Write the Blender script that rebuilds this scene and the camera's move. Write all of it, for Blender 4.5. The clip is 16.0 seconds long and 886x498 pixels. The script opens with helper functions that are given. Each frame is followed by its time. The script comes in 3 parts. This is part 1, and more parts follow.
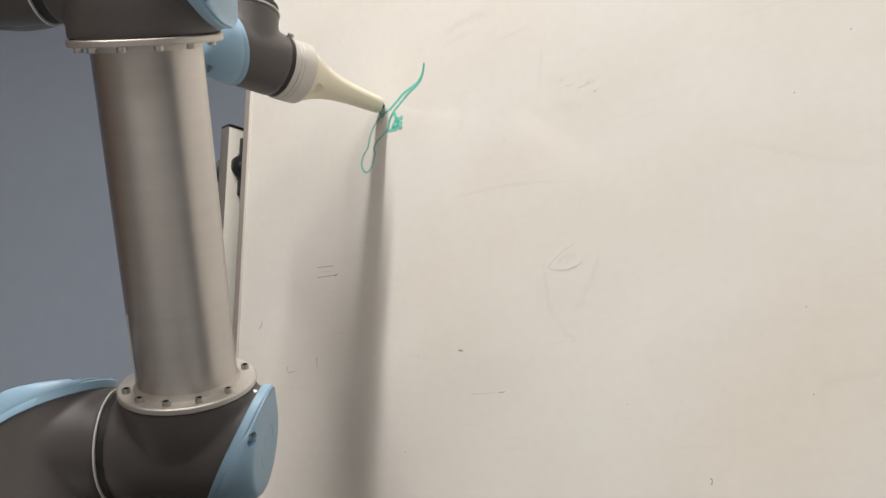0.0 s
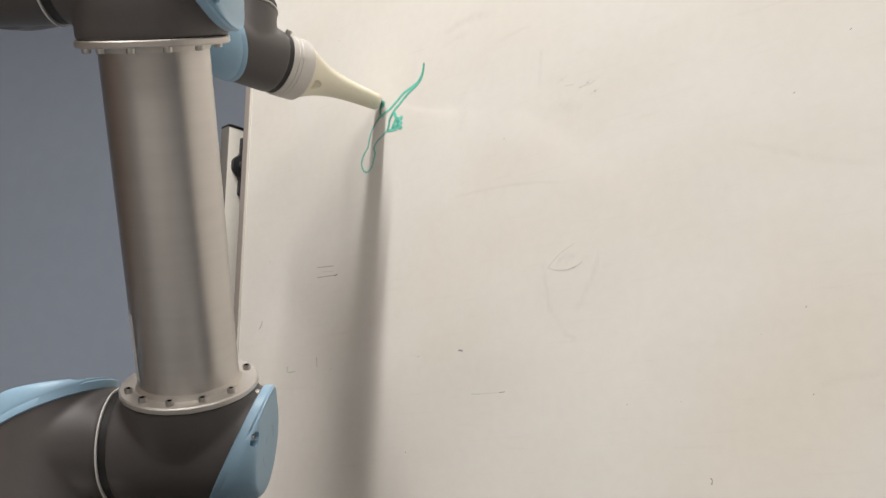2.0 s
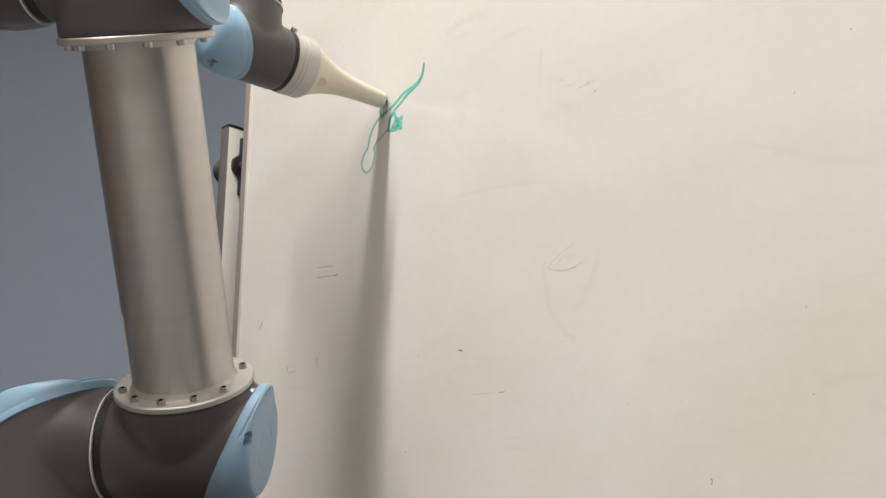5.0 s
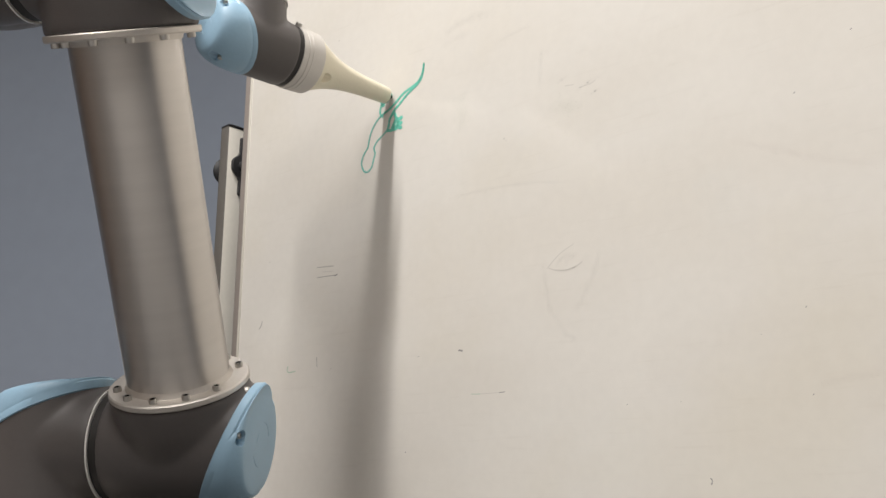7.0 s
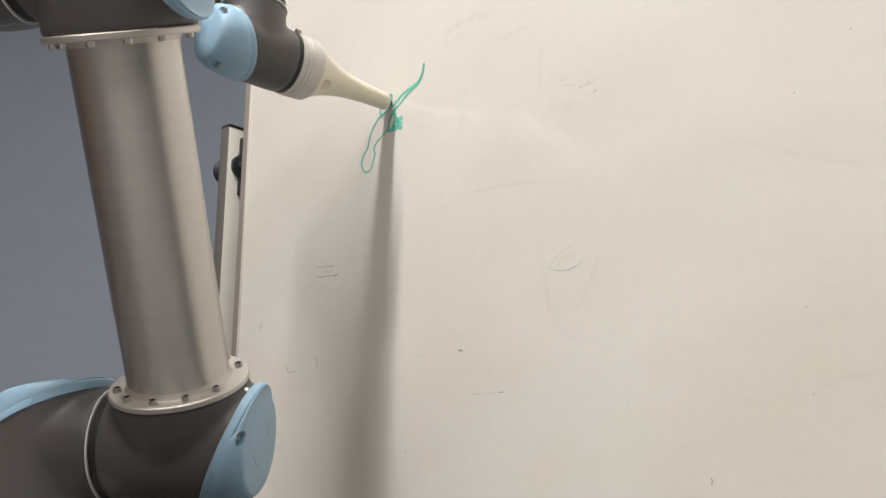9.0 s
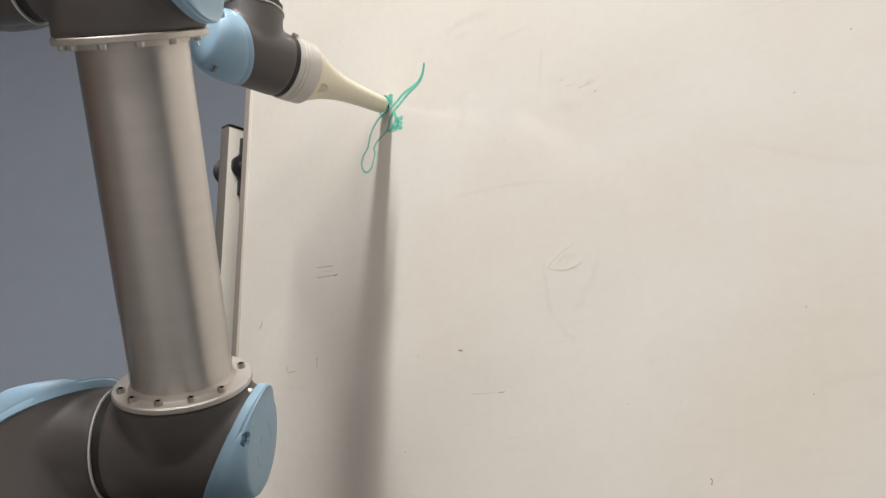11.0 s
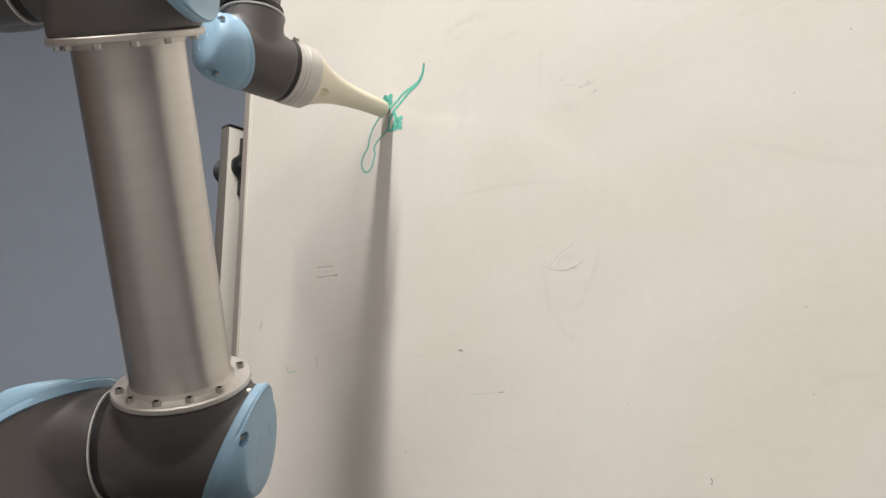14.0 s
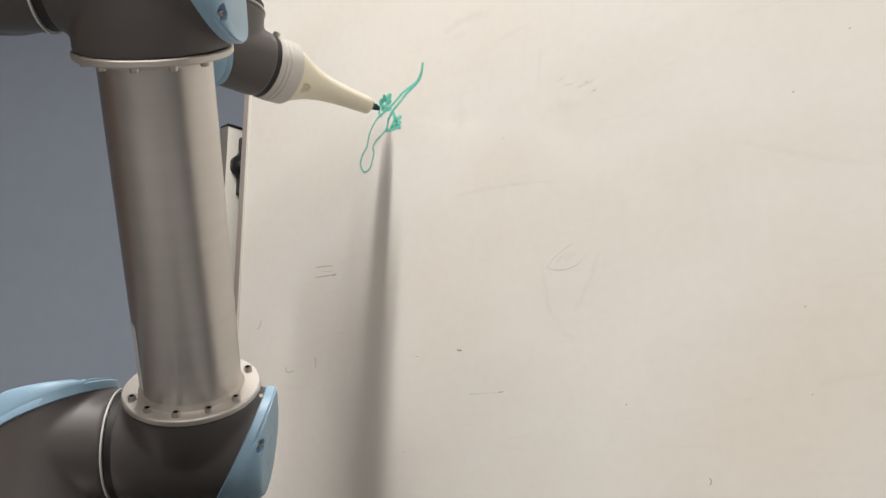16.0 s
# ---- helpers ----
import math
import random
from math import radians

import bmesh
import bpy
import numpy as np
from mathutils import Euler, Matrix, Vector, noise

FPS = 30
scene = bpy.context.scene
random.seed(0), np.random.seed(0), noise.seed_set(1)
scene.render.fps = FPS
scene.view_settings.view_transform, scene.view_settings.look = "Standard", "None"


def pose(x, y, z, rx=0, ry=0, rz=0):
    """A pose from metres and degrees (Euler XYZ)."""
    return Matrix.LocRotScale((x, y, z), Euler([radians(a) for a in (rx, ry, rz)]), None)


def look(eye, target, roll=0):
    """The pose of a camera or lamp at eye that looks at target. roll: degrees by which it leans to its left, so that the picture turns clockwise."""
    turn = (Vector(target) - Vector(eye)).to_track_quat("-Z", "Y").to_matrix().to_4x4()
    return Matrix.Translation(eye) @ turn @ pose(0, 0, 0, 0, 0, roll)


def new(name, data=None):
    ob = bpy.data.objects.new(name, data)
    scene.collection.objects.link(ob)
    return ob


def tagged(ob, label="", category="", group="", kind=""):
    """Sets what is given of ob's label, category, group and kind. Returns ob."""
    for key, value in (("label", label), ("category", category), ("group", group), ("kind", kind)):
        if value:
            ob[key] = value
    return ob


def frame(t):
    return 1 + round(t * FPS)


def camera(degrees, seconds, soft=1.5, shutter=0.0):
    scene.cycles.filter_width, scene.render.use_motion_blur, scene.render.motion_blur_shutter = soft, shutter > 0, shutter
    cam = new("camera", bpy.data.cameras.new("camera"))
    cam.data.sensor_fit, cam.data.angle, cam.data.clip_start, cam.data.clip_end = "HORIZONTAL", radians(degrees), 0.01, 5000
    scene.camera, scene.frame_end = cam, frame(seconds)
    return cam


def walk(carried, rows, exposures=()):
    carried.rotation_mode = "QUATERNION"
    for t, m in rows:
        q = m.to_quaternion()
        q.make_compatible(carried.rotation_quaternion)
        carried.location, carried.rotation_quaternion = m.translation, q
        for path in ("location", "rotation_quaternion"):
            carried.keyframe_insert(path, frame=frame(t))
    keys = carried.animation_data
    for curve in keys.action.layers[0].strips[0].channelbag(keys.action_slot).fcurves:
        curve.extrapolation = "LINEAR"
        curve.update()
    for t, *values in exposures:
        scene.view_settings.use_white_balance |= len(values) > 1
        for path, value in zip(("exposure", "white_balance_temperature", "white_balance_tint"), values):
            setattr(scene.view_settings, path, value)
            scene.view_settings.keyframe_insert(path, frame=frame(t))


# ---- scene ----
H0 = 0.75                       # height of the bench top on which the arm is bolted
cam = camera(51.18, 16.0)
EYE = Vector((0.3758, -0.8753, 0.0633 + H0))
YAW, PITCH = 0.01425, 0.23853
SIGHT = Vector((-math.sin(YAW) * math.cos(PITCH), math.cos(YAW) * math.cos(PITCH), math.sin(PITCH)))
STILL = look(EYE, EYE + SIGHT, 0.06)
walk(cam, [(0, STILL), (16, STILL)])

# ---- light ----
N = Vector((math.cos(radians(48)), math.sin(radians(48)), 0))     # into the board
E = Vector((N.y, -N.x, 0))                                        # along the board
UP = Vector((0, 0, 1))
BOARD = 0.4037                                                    # the board's face, along N


def spot(e, d, z):
    """A place by its distance along the board, out of it and over the bench."""
    return E * e + N * d + UP * (z + H0)


def unseen_lamp(e, d, wide, deep, watts, colour):
    lamp = bpy.data.lights.new("unseen_overhead_light", "AREA")
    lamp.shape, lamp.size, lamp.size_y, lamp.energy, lamp.color = "RECTANGLE", wide, deep, watts, colour
    ob = new("unseen_overhead_light", lamp)
    ob.matrix_world = Matrix.Translation(spot(e, d, 2.23)) @ Matrix((
        (E.x, N.x, 0, 0), (E.y, N.y, 0, 0), (0, 0, 1, 0), (0, 0, 0, 1)))
    return ob


WARM = (1.0, 0.962, 0.93)
# main lamp, unseen: placed from the arm's shadow and its streak on the board
unseen_lamp(0.13, -0.80, 0.09, 1.6, 71, WARM)
# wide fill added to brighten the board without a second hard shadow
unseen_lamp(1.90, -0.75, 2.20, 1.2, 19, WARM)
# two more fills added to brighten the room mirrored in the tube
unseen_lamp(1.70, -1.90, 1.00, 0.6, 20, WARM)
unseen_lamp(0.90, -2.60, 1.00, 0.6, 19, WARM)
world = bpy.data.worlds.new("world")
world.use_nodes = True
world.node_tree.nodes["Background"].inputs[0].default_value = (0.05, 0.055, 0.06, 1)
world.node_tree.nodes["Background"].inputs[1].default_value = 0.2
scene.world = world
scene.view_settings.exposure = 0.0


# ---- materials ----
def material(name, colour, rough=0.5, metal=0.0, vary=0.06, scale=30.0, bump=0.0, bump_scale=200.0, stretch=(1, 1, 1),
             coat=0.0, rough_vary=0.0, spec=0.5):
    mat = bpy.data.materials.new(name)
    mat.use_nodes = True
    nt = mat.node_tree
    bsdf = nt.nodes["Principled BSDF"]
    bsdf.inputs["Metallic"].default_value = metal
    bsdf.inputs["Coat Weight"].default_value = coat
    bsdf.inputs["Specular IOR Level"].default_value = spec
    where = nt.nodes.new("ShaderNodeTexCoord")
    mapping = nt.nodes.new("ShaderNodeMapping")
    mapping.inputs["Scale"].default_value = stretch
    nt.links.new(where.outputs["Object"], mapping.inputs["Vector"])
    coarse, fine = nt.nodes.new("ShaderNodeTexNoise"), nt.nodes.new("ShaderNodeTexNoise")
    coarse.inputs["Scale"].default_value, fine.inputs["Scale"].default_value = scale, scale * 9
    coarse.inputs["Detail"].default_value = 4
    add = nt.nodes.new("ShaderNodeMath")
    add.operation = "ADD"
    ramp = nt.nodes.new("ShaderNodeMapRange")
    ramp.inputs[1].default_value, ramp.inputs[2].default_value = 0.6, 1.4
    ramp.inputs[3].default_value, ramp.inputs[4].default_value = 1 - vary, 1 + vary
    mul = nt.nodes.new("ShaderNodeVectorMath")
    mul.operation = "SCALE"
    mul.inputs[0].default_value = colour
    for node in (coarse, fine):
        nt.links.new(mapping.outputs[0], node.inputs["Vector"])
    nt.links.new(coarse.outputs[0], add.inputs[0])
    nt.links.new(fine.outputs[0], add.inputs[1])
    nt.links.new(add.outputs[0], ramp.inputs[0])
    nt.links.new(ramp.outputs[0], mul.inputs["Scale"])
    nt.links.new(mul.outputs[0], bsdf.inputs["Base Color"])
    bsdf.inputs["Roughness"].default_value = rough
    if rough_vary:
        rr = nt.nodes.new("ShaderNodeMapRange")
        rr.inputs[1].default_value, rr.inputs[2].default_value = 0.6, 1.4
        rr.inputs[3].default_value, rr.inputs[4].default_value = rough - rough_vary, rough + rough_vary
        nt.links.new(add.outputs[0], rr.inputs[0])
        nt.links.new(rr.outputs[0], bsdf.inputs["Roughness"])
    if bump:
        tex = nt.nodes.new("ShaderNodeTexNoise")
        tex.inputs["Scale"].default_value = bump_scale
        tex.inputs["Detail"].default_value = 3
        bp = nt.nodes.new("ShaderNodeBump")
        bp.inputs["Strength"].default_value, bp.inputs["Distance"].default_value = bump, 0.001
        nt.links.new(mapping.outputs[0], tex.inputs["Vector"])
        nt.links.new(tex.outputs[0], bp.inputs["Height"])
        nt.links.new(bp.outputs[0], bsdf.inputs["Normal"])
    return mat


GREY = material("warm_grey_cast_housing", (0.093, 0.083, 0.080), 0.42, 0.0, 0.05, 25, 0.12, 900, rough_vary=0.05)
BLUE = material("light_blue_plastic", (0.31, 0.48, 0.62), 0.40, 0.0, 0.04, 30, 0.05, 500, rough_vary=0.04)
TUBE = material("brushed_aluminium_tube", (0.60, 0.57, 0.54), 0.42, 1.0, 0.05, 14, 0.05, 500, (0.06, 0.06, 1), rough_vary=0.03)
TUBE_FORE = material("satin_aluminium_tube", (0.78, 0.76, 0.73), 0.23, 1.0, 0.03, 14, 0.0)
FLANGE = material("machined_aluminium", (0.61, 0.57, 0.525), 0.46, 0.75, 0.05, 40, 0.05, 400)
STEEL = material("steel_screw", (0.50, 0.48, 0.45), 0.28, 1.0, 0.08, 200)
SOCKET_SHADE = material("socket_shade", (0.02, 0.02, 0.02), 0.5, 0.0, 0.05, 200)
BLACK = material("black_rubber_seal", (0.018, 0.016, 0.015), 0.55, 0.0, 0.1, 80)
WHITE_RING = material("pale_seal_ring", (0.74, 0.72, 0.69), 0.4, 0.0, 0.05, 80)
SILVER = material("anodised_tool_flange", (0.62, 0.59, 0.55), 0.5, 0.25, 0.04, 60, 0.05, 600)
CREAM = material("cream_printed_plastic", (0.80, 0.74, 0.58), 0.48, 0.0, 0.04, 40, 0.15, 700)
FELT = material("dark_green_felt_tip", (0.012, 0.05, 0.04), 0.8, 0.0, 0.2, 400)
PEN = material("marker_barrel", (0.05, 0.06, 0.06), 0.4, 0.0, 0.1, 100)
INK = material("teal_marker_ink", (0.15, 0.56, 0.44), 0.45, 0.0, 0.30, 90)
INK_OLD = material("dried_teal_ink", (0.17, 0.47, 0.41), 0.5, 0.0, 0.30, 90)
FRAME = material("grey_board_edge", (0.25, 0.24, 0.225), 0.45, 0.2, 0.05, 30)
TRIM = material("pale_grey_edge_trim", (0.30, 0.265, 0.24), 0.6, 0.0, 0.05, 30)
DARK_FACE = material("dark_taupe_face", (0.115, 0.107, 0.096), 0.5, 0.0, 0.05, 30)
POST = material("cream_painted_post", (0.66, 0.63, 0.56), 0.4, 0.0, 0.04, 20)
KNOB = material("black_moulded_knob", (0.010, 0.010, 0.011), 0.62, 0.0, 0.1, 60)
DRY = material("old_dry_marker", (0.27, 0.26, 0.25), 0.6, 0.0, 0.3, 300)
DRY_GREEN = material("old_green_marker", (0.30, 0.46, 0.34), 0.6, 0.0, 0.3, 300)
FAINT = material("faint_wiped_line", (0.60, 0.575, 0.535), 0.12, 0.0, 0.1, 300)
LABEL = material("white_label", (0.75, 0.75, 0.74), 0.5, 0.0, 0.03, 60)
PRINT = material("dark_print", (0.05, 0.05, 0.06), 0.5, 0.0, 0.1, 60)
WALL_BLUE = material("grey_blue_wall_paint", (0.310, 0.355, 0.432), 0.8, 0.0, 0.03, 2.0, 0.1, 150)
WALL_BROWN = material("brown_wall_paint", (0.25, 0.185, 0.145), 0.7, 0.0, 0.06, 2.0, 0.1, 150)
WALL_PALE = material("pale_wall_paint", (0.70, 0.67, 0.62), 0.8, 0.0, 0.03, 2.0, 0.1, 150)
CEIL = material("ceiling_paint", (0.78, 0.76, 0.72), 0.9, 0.0, 0.03, 3.0)
CARPET = material("light_grey_flooring", (0.30, 0.292, 0.285), 0.7, 0.0, 0.15, 60, 0.4, 300)
BENCH = material("dark_bench_top", (0.10, 0.10, 0.10), 0.5, 0.0, 0.05, 10)


def brushed_round(mat, amount):
    """Turned metal: the brush ran round the tube, so its gloss spreads along it."""
    nt = mat.node_tree
    bsdf = nt.nodes["Principled BSDF"]
    tangent = nt.nodes.new("ShaderNodeTangent")
    tangent.direction_type, tangent.axis = "RADIAL", "Z"
    nt.links.new(tangent.outputs[0], bsdf.inputs["Tangent"])
    bsdf.inputs["Anisotropic"].default_value = amount
    bsdf.inputs["Anisotropic Rotation"].default_value = 0.25


brushed_round(TUBE, 0.85)
brushed_round(TUBE_FORE, 0.80)


def smear_material(name, colour, strength):
    """A wiped, dusty trace that thins out towards its edges and breaks up along its way."""
    mat = bpy.data.materials.new(name)
    mat.use_nodes = True
    nt = mat.node_tree
    bsdf = nt.nodes["Principled BSDF"]
    bsdf.inputs["Base Color"].default_value = (*colour, 1)
    bsdf.inputs["Roughness"].default_value = 0.3
    cover = nt.nodes.new("ShaderNodeAttribute")
    cover.attribute_name = "cover"
    where = nt.nodes.new("ShaderNodeTexCoord")
    noise = nt.nodes.new("ShaderNodeTexNoise")
    noise.inputs["Scale"].default_value, noise.inputs["Detail"].default_value = 70, 5
    ramp = nt.nodes.new("ShaderNodeMapRange")
    ramp.inputs[1].default_value, ramp.inputs[2].default_value = 0.32, 0.66
    ramp.inputs[3].default_value, ramp.inputs[4].default_value = 0.25 * strength, strength
    times = nt.nodes.new("ShaderNodeMath")
    times.operation = "MULTIPLY"
    nt.links.new(where.outputs["Object"], noise.inputs["Vector"])
    nt.links.new(noise.outputs[0], ramp.inputs[0])
    nt.links.new(ramp.outputs[0], times.inputs[0])
    nt.links.new(cover.outputs["Fac"], times.inputs[1])
    nt.links.new(times.outputs[0], bsdf.inputs["Alpha"])
    return mat


SMEAR_GREY = smear_material("grey_wiped_smear", (0.40, 0.385, 0.38), 0.066)
SMEAR_PINK = smear_material("pink_wiped_smear", (0.72, 0.52, 0.50), 0.045)
SMEAR_PALE = smear_material("pale_green_wiped_smear", (0.52, 0.62, 0.50), 0.06)


def board_material():
    """Whiteboard enamel, not quite clean: wiped clouds and long faint smears."""
    mat = material("whiteboard_enamel", (0.745, 0.719, 0.669), 0.12, 0.0, 0.025, 9.0, 0.0, 60, rough_vary=0.02)
    nt = mat.node_tree
    bsdf = nt.nodes["Principled BSDF"]
    paint = bsdf.inputs["Base Color"].links[0].from_socket
    where = nt.nodes.new("ShaderNodeTexCoord")
    mapping = nt.nodes.new("ShaderNodeMapping")
    mapping.inputs["Rotation"].default_value = (0, radians(35), 0)
    mapping.inputs["Scale"].default_value = (1.6, 1.6, 3.5)
    cloud = nt.nodes.new("ShaderNodeTexNoise")
    cloud.inputs["Scale"].default_value, cloud.inputs["Detail"].default_value = 2.2, 5
    ramp = nt.nodes.new("ShaderNodeValToRGB")
    ramp.color_ramp.elements[0].position, ramp.color_ramp.elements[1].position = 0.38, 0.62
    ramp.color_ramp.elements[0].color = (0.966, 0.957, 0.944, 1)
    ramp.color_ramp.elements[1].color = (1.0, 1.0, 1.0, 1)
    mix = nt.nodes.new("ShaderNodeMix")
    mix.data_type, mix.blend_type = "RGBA", "MULTIPLY"
    mix.inputs["Factor"].default_value = 1.0
    nt.links.new(where.outputs["Object"], mapping.inputs["Vector"])
    nt.links.new(mapping.outputs[0], cloud.inputs["Vector"])
    nt.links.new(cloud.outputs[0], ramp.inputs[0])
    nt.links.new(paint, mix.inputs["A"])
    nt.links.new(ramp.outputs[0], mix.inputs["B"])
    # yellowish wiped patches and fine cross scratches
    patch = nt.nodes.new("ShaderNodeTexNoise")
    patch.inputs["Scale"].default_value, patch.inputs["Detail"].default_value = 3.1, 6
    stain = nt.nodes.new("ShaderNodeValToRGB")
    stain.color_ramp.elements[0].position, stain.color_ramp.elements[1].position = 0.52, 0.68
    stain.color_ramp.elements[0].color = (1, 1, 1, 1)
    stain.color_ramp.elements[1].color = (0.985, 0.978, 0.95, 1)
    fine_map = nt.nodes.new("ShaderNodeMapping")
    fine_map.inputs["Rotation"].default_value = (0, radians(-28), 0)
    fine_map.inputs["Scale"].default_value = (6, 6, 90)
    scratch = nt.nodes.new("ShaderNodeTexNoise")
    scratch.inputs["Scale"].default_value, scratch.inputs["Detail"].default_value = 2.0, 3
    faint = nt.nodes.new("ShaderNodeValToRGB")
    faint.color_ramp.elements[0].position, faint.color_ramp.elements[1].position = 0.28, 0.40
    faint.color_ramp.elements[0].color = (0.975, 0.972, 0.968, 1)
    faint.color_ramp.elements[1].color = (1, 1, 1, 1)
    nt.links.new(where.outputs["Object"], patch.inputs["Vector"])
    nt.links.new(where.outputs["Object"], fine_map.inputs["Vector"])
    nt.links.new(fine_map.outputs[0], scratch.inputs["Vector"])
    nt.links.new(patch.outputs[0], stain.inputs[0])
    nt.links.new(scratch.outputs[0], faint.inputs[0])
    last = mix.outputs["Result"]
    for layer in (stain, faint):
        more = nt.nodes.new("ShaderNodeMix")
        more.data_type, more.blend_type = "RGBA", "MULTIPLY"
        more.inputs["Factor"].default_value = 1.0
        nt.links.new(last, more.inputs["A"])
        nt.links.new(layer.outputs[0], more.inputs["B"])
        last = more.outputs["Result"]
    nt.links.new(last, bsdf.inputs["Base Color"])
    return mat


ENAMEL = board_material()


# ---- mesh helpers ----
def part(name, bm, mat, parent=None, label="", smooth=35):
    mesh = bpy.data.meshes.new(name)
    bm.normal_update()
    bm.to_mesh(mesh)
    bm.free()
    mesh.materials.append(mat)
    if smooth:
        mesh.shade_smooth()
        mesh.set_sharp_from_angle(angle=radians(smooth))
    ob = new(name, mesh)
    ob.parent = parent
    if label:
        tagged(ob, label)
    return ob


def axes(axis, side):
    """A turn whose z is axis and whose x is side."""
    z = Vector(axis).normalized()
    x = (Vector(side) - z * z.dot(Vector(side))).normalized()
    y = z.cross(x)
    return Matrix(((x.x, y.x, z.x, 0), (x.y, y.y, z.y, 0), (x.z, y.z, z.z, 0), (0, 0, 0, 1)))


def turned(rings, m=Matrix(), seg=64, bm=None, close=True):
    """A turned solid about z: rings of (height, radius[, lean]); lean slants the ring's plane towards x."""
    bm = bm or bmesh.new()
    loops = []
    for ring in rings:
        h, r = ring[0], ring[1]
        lean = ring[2] if len(ring) > 2 else 0.0
        loop = []
        for i in range(seg):
            a = 2 * math.pi * i / seg
            x, y = r * math.cos(a), r * math.sin(a)
            loop.append(bm.verts.new(m @ Vector((x, y, h + lean * x))))
        loops.append(loop)
    for a, b in zip(loops, loops[1:]):
        for i in range(seg):
            bm.faces.new((a[i], a[(i + 1) % seg], b[(i + 1) % seg], b[i]))
    if close:
        bm.faces.new(loops[0][::-1])
        bm.faces.new(loops[-1])
    return bm


def block(lo, hi, m=Matrix(), bm=None, bevel=0.0):
    made = bmesh.new()
    bmesh.ops.create_cube(made, size=1.0)
    lo, hi = Vector(lo), Vector(hi)
    for v in made.verts:
        v.co = Vector([(lo[i] + hi[i]) / 2 + v.co[i] * (hi[i] - lo[i]) for i in range(3)])
    if bevel:
        bmesh.ops.bevel(made, geom=made.edges[:], offset=bevel, segments=2, affect="EDGES", profile=0.5)
    made.transform(m)
    if bm is None:
        return made
    tmp = bpy.data.meshes.new("tmp")
    made.to_mesh(tmp)
    made.free()
    bm.from_mesh(tmp)
    bpy.data.meshes.remove(tmp)
    return bm


def at(x, y, z):
    return Matrix.Translation((x, y, z))


# ---- the arm's geometry: lengths of its links ----
LIFT, SHOULDER, UPPER, FORE_SIDE, FORE, WRIST_SIDE, DROP = 0.089159, 0.13585, 0.425, 0.01615, 0.39225, 0.10915, 0.09465
TOOL_TURN = 0.78665
TOOL = Vector((math.cos(TOOL_TURN), math.sin(TOOL_TURN), 0))
FREE_TIP, HOLDER_END = 0.236, 0.2192


def angles(w):
    """Turn of the shoulder and rise of both long links that bring the wrist to w."""
    x, y, z = w[0], w[1], w[2] + DROP - LIFT
    reach = math.hypot(x, y)
    turn = math.atan2(y, x) - math.acos(WRIST_SIDE / reach)
    ahead = math.sqrt(reach * reach - WRIST_SIDE ** 2)
    far = math.hypot(ahead, z)
    rise = math.atan2(z, ahead) + math.acos((UPPER ** 2 + far * far - FORE ** 2) / (2 * UPPER * far))
    fall = math.atan2(z - UPPER * math.sin(rise), ahead - UPPER * math.cos(rise))
    return turn, rise, fall


def arm_poses(w):
    """The poses of shoulder, upper arm, forearm, first, second and third wrist, over the arm's foot."""
    turn, rise, fall = angles(w)
    s = Vector((math.cos(turn), math.sin(turn), 0))
    f = Vector((-s.y, s.x, 0))

    def link(origin, along):
        y = along.cross(s)
        return Matrix(((s.x, y.x, along.x, origin.x), (s.y, y.y, along.y, origin.y), (s.z, y.z, along.z, origin.z), (0, 0, 0, 1)))
    u = f * math.cos(rise) + UP * math.sin(rise)
    g = f * math.cos(fall) + UP * math.sin(fall)
    sh = UP * LIFT
    el = sh + s * FORE_SIDE + u * UPPER
    wr = el + g * FORE
    w = Vector(w)
    tool = Matrix(((TOOL.x, -TOOL.y, 0, w.x), (TOOL.y, TOOL.x, 0, w.y), (0, 0, 1, w.z), (0, 0, 0, 1)))
    return (link(sh, UP), link(sh + s * SHOULDER, u), link(el, g), link(wr, UP), link(w + UP * DROP, UP), tool)


